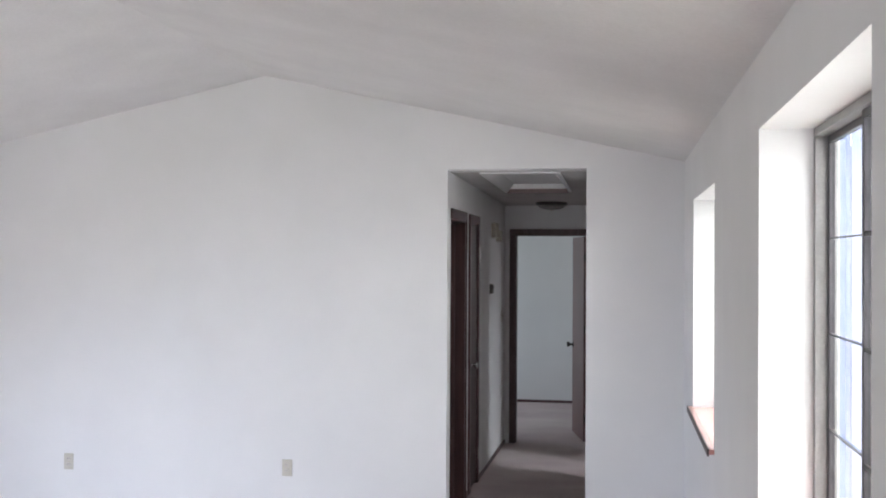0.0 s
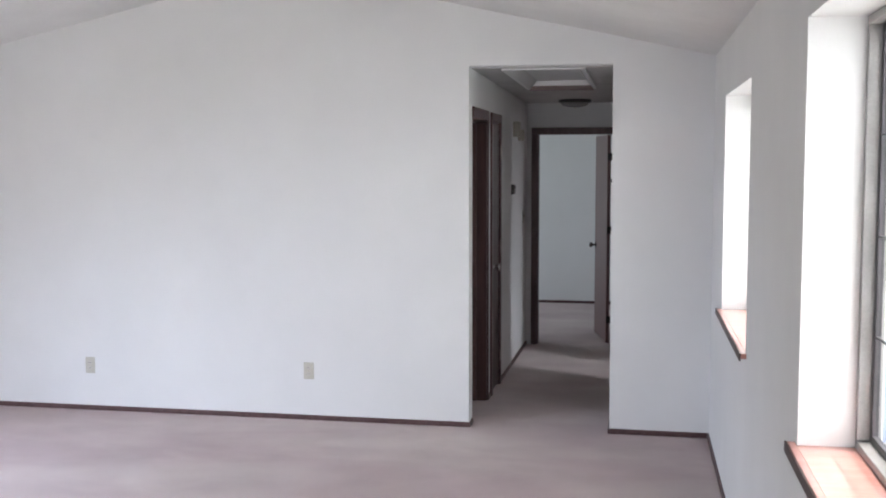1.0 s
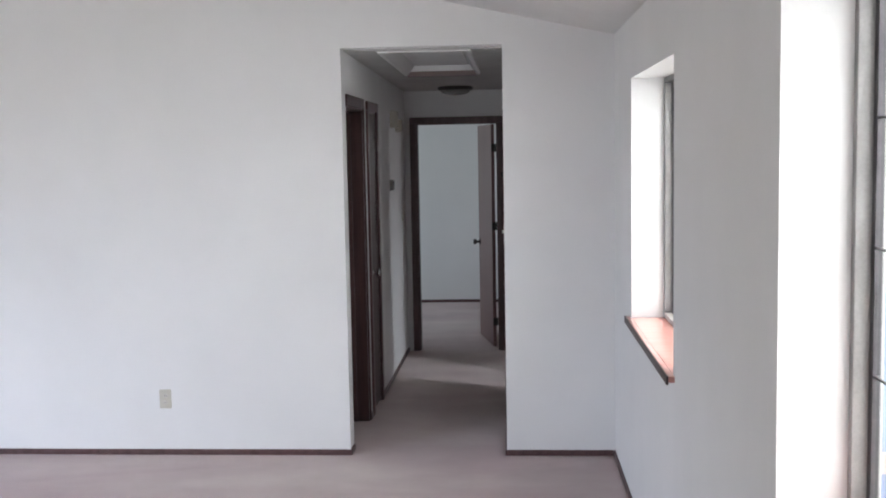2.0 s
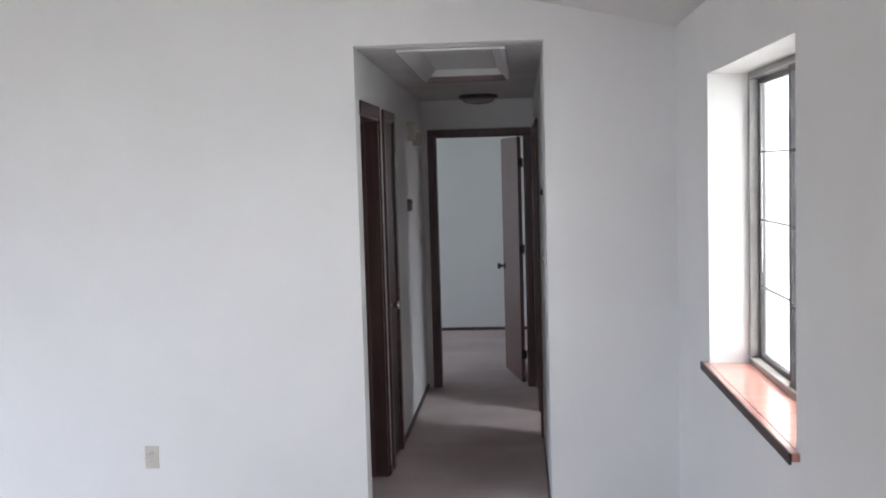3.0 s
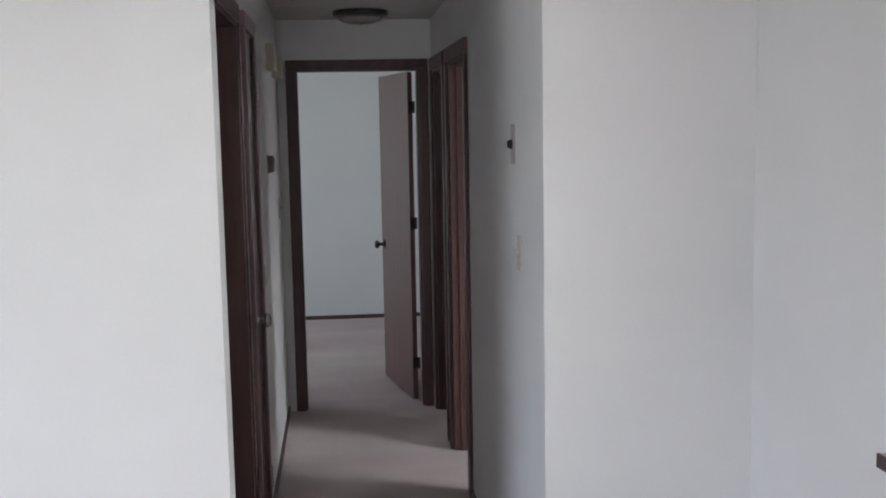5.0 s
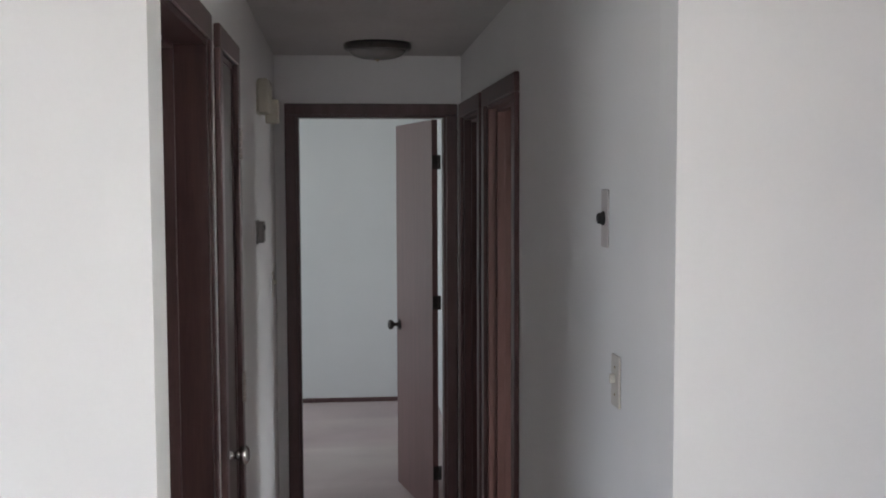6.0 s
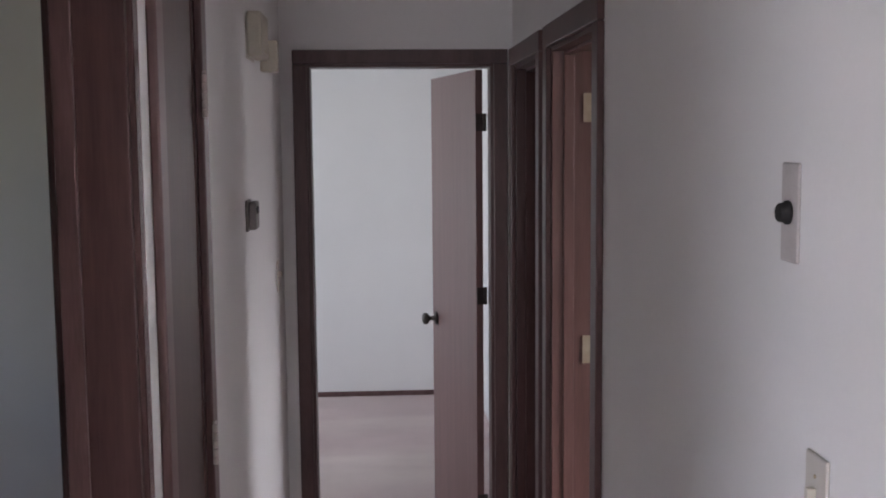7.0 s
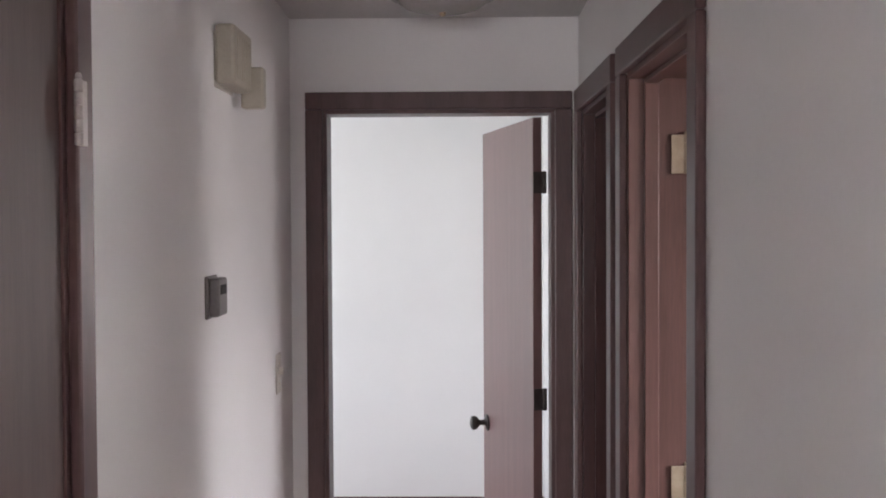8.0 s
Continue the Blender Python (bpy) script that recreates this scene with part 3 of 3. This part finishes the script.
def slider_window(name, u0, u1, top):
    """A two-sash sliding window set deep in its recess, with bars across each pane and a stained sill board."""
    m = EAST @ Matrix(((0, 1, 0, 0), (1, 0, 0, 0), (0, 0, 1, 0), (0, 0, 0, 1)))
    ob = thing(name, m, "grey and bronze sliding window with thin bars in a deep recess", "window", "living room windows", "structure")
    w, fw = 0.16, 0.026
    z0, z1 = W_BOTTOM + 0.024, top - 0.001
    a, b = u0 + 0.001, u1 - 0.001
    frame_bm = bmesh.new()
    box(frame_bm, a, w, z0, b, w + 0.07, z0 + fw, bevel=0.003)
    box(frame_bm, a, w, z1 - fw, b, w + 0.07, z1, bevel=0.003)
    box(frame_bm, a, w, z0 + fw, a + fw, w + 0.07, z1 - fw, bevel=0.003)
    box(frame_bm, b - fw, w, z0 + fw, b, w + 0.07, z1 - fw, bevel=0.003)
    part("window_frame", frame_bm, ALUMINIUM, ob)
    mid = b - 0.62
    for lo, hi, depth in ((a + fw, mid + 0.022, w + 0.012), (mid - 0.010, b - fw, w + 0.036)):
        s = 0.022
        sash = bmesh.new()
        box(sash, lo, depth, z0 + fw, lo + s, depth + 0.022, z1 - fw, bevel=0.002)
        box(sash, hi - s, depth, z0 + fw, hi, depth + 0.022, z1 - fw, bevel=0.002)
        box(sash, lo + s, depth, z0 + fw, hi - s, depth + 0.022, z0 + fw + s, bevel=0.002)
        box(sash, lo + s, depth, z1 - fw - s, hi - s, depth + 0.022, z1 - fw, bevel=0.002)
        sash_ob = part("sash", sash, BRONZE, ob)
        pane = block("pane", GLASS, sash_ob, lo + s, depth + 0.009, z0 + fw + s, hi - s, depth + 0.013, z1 - fw - s)
        pane.visible_shadow = False
        span = z1 - z0 - 2 * fw - 2 * s
        thin = 0.0022 if hi > mid + 0.1 else 0.0055
        for k in (1, 2, 3):
            z = z0 + fw + s + span * k / 4
            block("bar", BRONZE, sash_ob, lo + s, depth + 0.002, z - thin, hi - s, depth + 0.0085, z + thin)
    board = bmesh.new()
    box(board, a, -0.001, W_BOTTOM + 0.001, b, w + 0.06, W_BOTTOM + 0.024)
    box(board, a - 0.045, -0.024, W_BOTTOM + 0.001, b + 0.045, -0.001, W_BOTTOM + 0.024, bevel=0.002)
    sill = part("window_sill", board, SILL_WOOD, ob, "orange-stained sill board")
    part("sill_lip", box(bmesh.new(), a - 0.045, -0.032, W_BOTTOM - 0.008, b + 0.045, -0.0245, W_BOTTOM + 0.0255, bevel=0.002), SILL_EDGE, sill, "dark worn sill edge")
    return ob


slider_window("window_1", *FAR_WIN, W_TOP)
slider_window("window_2", *NEAR_WIN, NEAR_TOP)

# ---- fixtures ----


def outlet(m):
    ob = thing("wall_outlet", m, "ivory double wall outlet low on the white wall", "outlet", "wall outlets")
    block("cover_plate", IVORY, ob, -0.036, -0.006, -0.058, 0.036, -0.0003, 0.058, bevel=0.003)
    for z in (-0.02, 0.02):
        face = part("socket", lathe(bmesh.new(), [(0.0165, 0), (0.0165, 0.002), (0.0155, 0.003)], Matrix.Translation((0, -0.006, z)) @ Matrix.Rotation(radians(90), 4, "X"), 20), BEIGE, ob)
        for x in (-0.006, 0.006):
            block("slot", DARK_PLASTIC, face, x - 0.001, -0.0096, z - 0.004, x + 0.001, -0.0088, z + 0.005)
    part("screw", lathe(bmesh.new(), [(0.003, 0), (0.003, 0.0012), (0.002, 0.0018)], Matrix.Translation((0, -0.006, 0)) @ Matrix.Rotation(radians(90), 4, "X"), 10), BRASS, ob)
    return ob


first = outlet(pose(-1.118, 0, 0.342))
copy_thing(first, pose(-2.757, 0, 0.325))

# hall ceiling lamp
lamp_y = 2.93
lamp = thing("ceiling_light", pose(0.485, lamp_y, hall_z(lamp_y), 0.0), "unlit flush ceiling light with dark rim and frosted bowl", "ceiling light")
part("base", lathe(bmesh.new(), [(0.150, 0.001), (0.152, -0.010), (0.150, -0.024), (0.142, -0.030), (0.126, -0.030)], None, 40), DARK_METAL, lamp, "dark bronze rim")
part("bowl", lathe(bmesh.new(), [(0.126, -0.030), (0.120, -0.042), (0.104, -0.054), (0.078, -0.062), (0.044, -0.067), (0.006, -0.068)], None, 40), OPAL, lamp, "frosted glass bowl")
part("finial", lathe(bmesh.new(), [(0.008, -0.067), (0.009, -0.071), (0.006, -0.076), (0.003, -0.078)], None, 14), BRASS, lamp)

# attic hatch recessed in the hall ceiling
mid_y = (HY0 + HY1) / 2
slope = math.degrees(math.atan(0.021))
hatch = thing("attic_hatch", pose((HX0 + HX1) / 2, mid_y, hall_z(mid_y), -slope), "white framed attic hatch recessed in the hall ceiling", "hatch")
hx, hy = (HX1 - HX0) / 2 - 0.002, (HY1 - HY0) / 2 - 0.002
for side in (-1, 1):
    bm = bmesh.new()
    lining = [(hx, -0.010), (hx, 0.085), (hx - 0.085, 0.085), (hx - 0.085, 0.075), (hx - 0.022, -0.010)]
    ends = [[bm.verts.new((side * x, y, z)) for x, z in lining] for y in (-hy, hy)]
    for e in ends:
        bm.faces.new(e)
    for k in range(5):
        n = (k + 1) % 5
        bm.faces.new([ends[0][k], ends[0][n], ends[1][n], ends[1][k]])
    part("side_board", bm, HATCH_WHITE, hatch, "splayed white lining board")
block("near_board", HATCH_WHITE, hatch, -hx + 0.0225, -hy, -0.008, hx - 0.0225, -hy + 0.020, 0.015, bevel=0.003)
block("far_board", HATCH_WHITE, hatch, -hx + 0.0225, hy - 0.018, 0.0185, hx - 0.0225, hy, 0.074, bevel=0.003)
block("far_edge", HATCH_WOOD, hatch, -hx + 0.0225, hy - 0.020, -0.020, hx - 0.0225, hy, 0.018, bevel=0.003, label="bare mauve-brown edge board")
block("panel", HATCH_WHITE, hatch, -hx + 0.080, -hy + 0.021, 0.058, hx - 0.080, hy - 0.021, 0.072, bevel=0.002)
block("batten", HATCH_WHITE, hatch, -hx + 0.09, -hy + 0.42, 0.046, hx - 0.09, -hy + 0.47, 0.0575, bevel=0.003)

# thermostat on the left wall of the hall
WALL_L = Matrix.Rotation(radians(90), 4, "Z")
th = thing("thermostat", Matrix.Translation((0, 2.21, 1.535)) @ WALL_L, "small grey-brown thermostat with a dark cover", "thermostat")
block("base_plate", GREY_PLASTIC, th, -0.045, -0.008, -0.045, 0.045, -0.0003, 0.045, bevel=0.003)
block("cover", GREY_PLASTIC, th, -0.040, -0.030, -0.040, 0.040, -0.008, 0.040, bevel=0.005)
block("dial_window", DARK_PLASTIC, th, -0.028, -0.0315, 0.006, 0.028, -0.0295, 0.026, bevel=0.0006)

# door chime box high on the same wall
ch = thing("door_chime", Matrix.Translation((0, 2.36, 2.045)) @ WALL_L, "dusty cream plastic door chime box high on the hall wall", "door chime")
block("cover", CHIME_PLASTIC, ch, -0.095, -0.048, -0.055, 0.095, -0.004, 0.075, bevel=0.008)
block("bell_cover", CHIME_PLASTIC, ch, 0.0955, -0.074, -0.088, 0.132, -0.020, 0.008, bevel=0.006)
block("base_plate", BEIGE, ch, -0.085, -0.0045, -0.06, 0.085, -0.0003, 0.06)
for k in range(6):
    block("louvre", CHIME_PLASTIC, ch, -0.07 + k * 0.025, -0.0495, -0.04, -0.06 + k * 0.025, -0.0475, 0.055, bevel=0.0005)


def toggle_switch(m, label, group=""):
    ob = thing("light_switch", m, label, "light switch", group)
    block("cover_plate", BEIGE, ob, -0.032, -0.006, -0.058, 0.032, -0.0003, 0.058, bevel=0.003)
    block("toggle", IVORY, ob, -0.005, -0.018, -0.004, 0.005, -0.006, 0.016, bevel=0.0015)
    for z in (-0.030, 0.030):
        part("screw", lathe(bmesh.new(), [(0.003, 0), (0.003, 0.0012), (0.002, 0.0018)], Matrix.Translation((0, -0.006, z)) @ Matrix.Rotation(radians(90), 4, "X"), 10), BRASS, ob)
    return ob


toggle_switch(Matrix.Translation((0, 3.04, 1.255)) @ WALL_L, "ivory toggle light switch beside the bedroom doorway", "hall switches")
WALL_R = Matrix.Rotation(radians(-90) + math.atan(SKEW), 4, "Z")
toggle_switch(Matrix.Translation((hall_x(0.398), 0.398, 1.290)) @ WALL_R, "ivory toggle light switch near the hall opening", "hall switches")
dm = thing("dial_control", Matrix.Translation((hall_x(0.505), 0.505, 1.645)) @ WALL_R, "beige wall plate with a dark round control knob", "wall control")
block("cover_plate", PLATE, dm, -0.029, -0.005, -0.066, 0.029, -0.0003, 0.066, bevel=0.003)
part("dial", lathe(bmesh.new(), [(0.016, 0), (0.016, 0.004), (0.0135, 0.006), (0.0125, 0.013), (0.010, 0.015)], Matrix.Translation((0, -0.006, 0.0)) @ Matrix.Rotation(radians(90), 4, "X"), 24), DARK_PLASTIC, dm)

# floor register beside the window wall
vent = thing("floor_register", pose(1.39, -1.65, 0.0), "brown enamelled steel floor register in the carpet", "floor vent")
vw, vl = 0.070, 0.150
block("rim", VENT_METAL, vent, -vw, -vl, 0.0005, -vw + 0.014, vl, 0.008, bevel=0.002)
block("rim", VENT_METAL, vent, vw - 0.014, -vl, 0.0005, vw, vl, 0.008, bevel=0.002)
block("rim", VENT_METAL, vent, -vw + 0.0142, -vl, 0.0005, vw - 0.0142, -vl + 0.016, 0.008, bevel=0.002)
block("rim", VENT_METAL, vent, -vw + 0.0142, vl - 0.016, 0.0005, vw - 0.0142, vl, 0.008, bevel=0.002)
# Near-black sheet puts the unlit duct's darkness into the colour.
block("duct_dark", DARK_PLASTIC, vent, -vw + 0.0145, -vl + 0.0165, 0.0005, vw - 0.0145, vl - 0.0165, 0.002)
for k in range(13):
    y = -vl + 0.026 + k * 0.0205
    block("slat", VENT_METAL, vent, -vw + 0.0146, y, 0.0022, vw - 0.0146, y + 0.006, 0.0072, bevel=0.001)
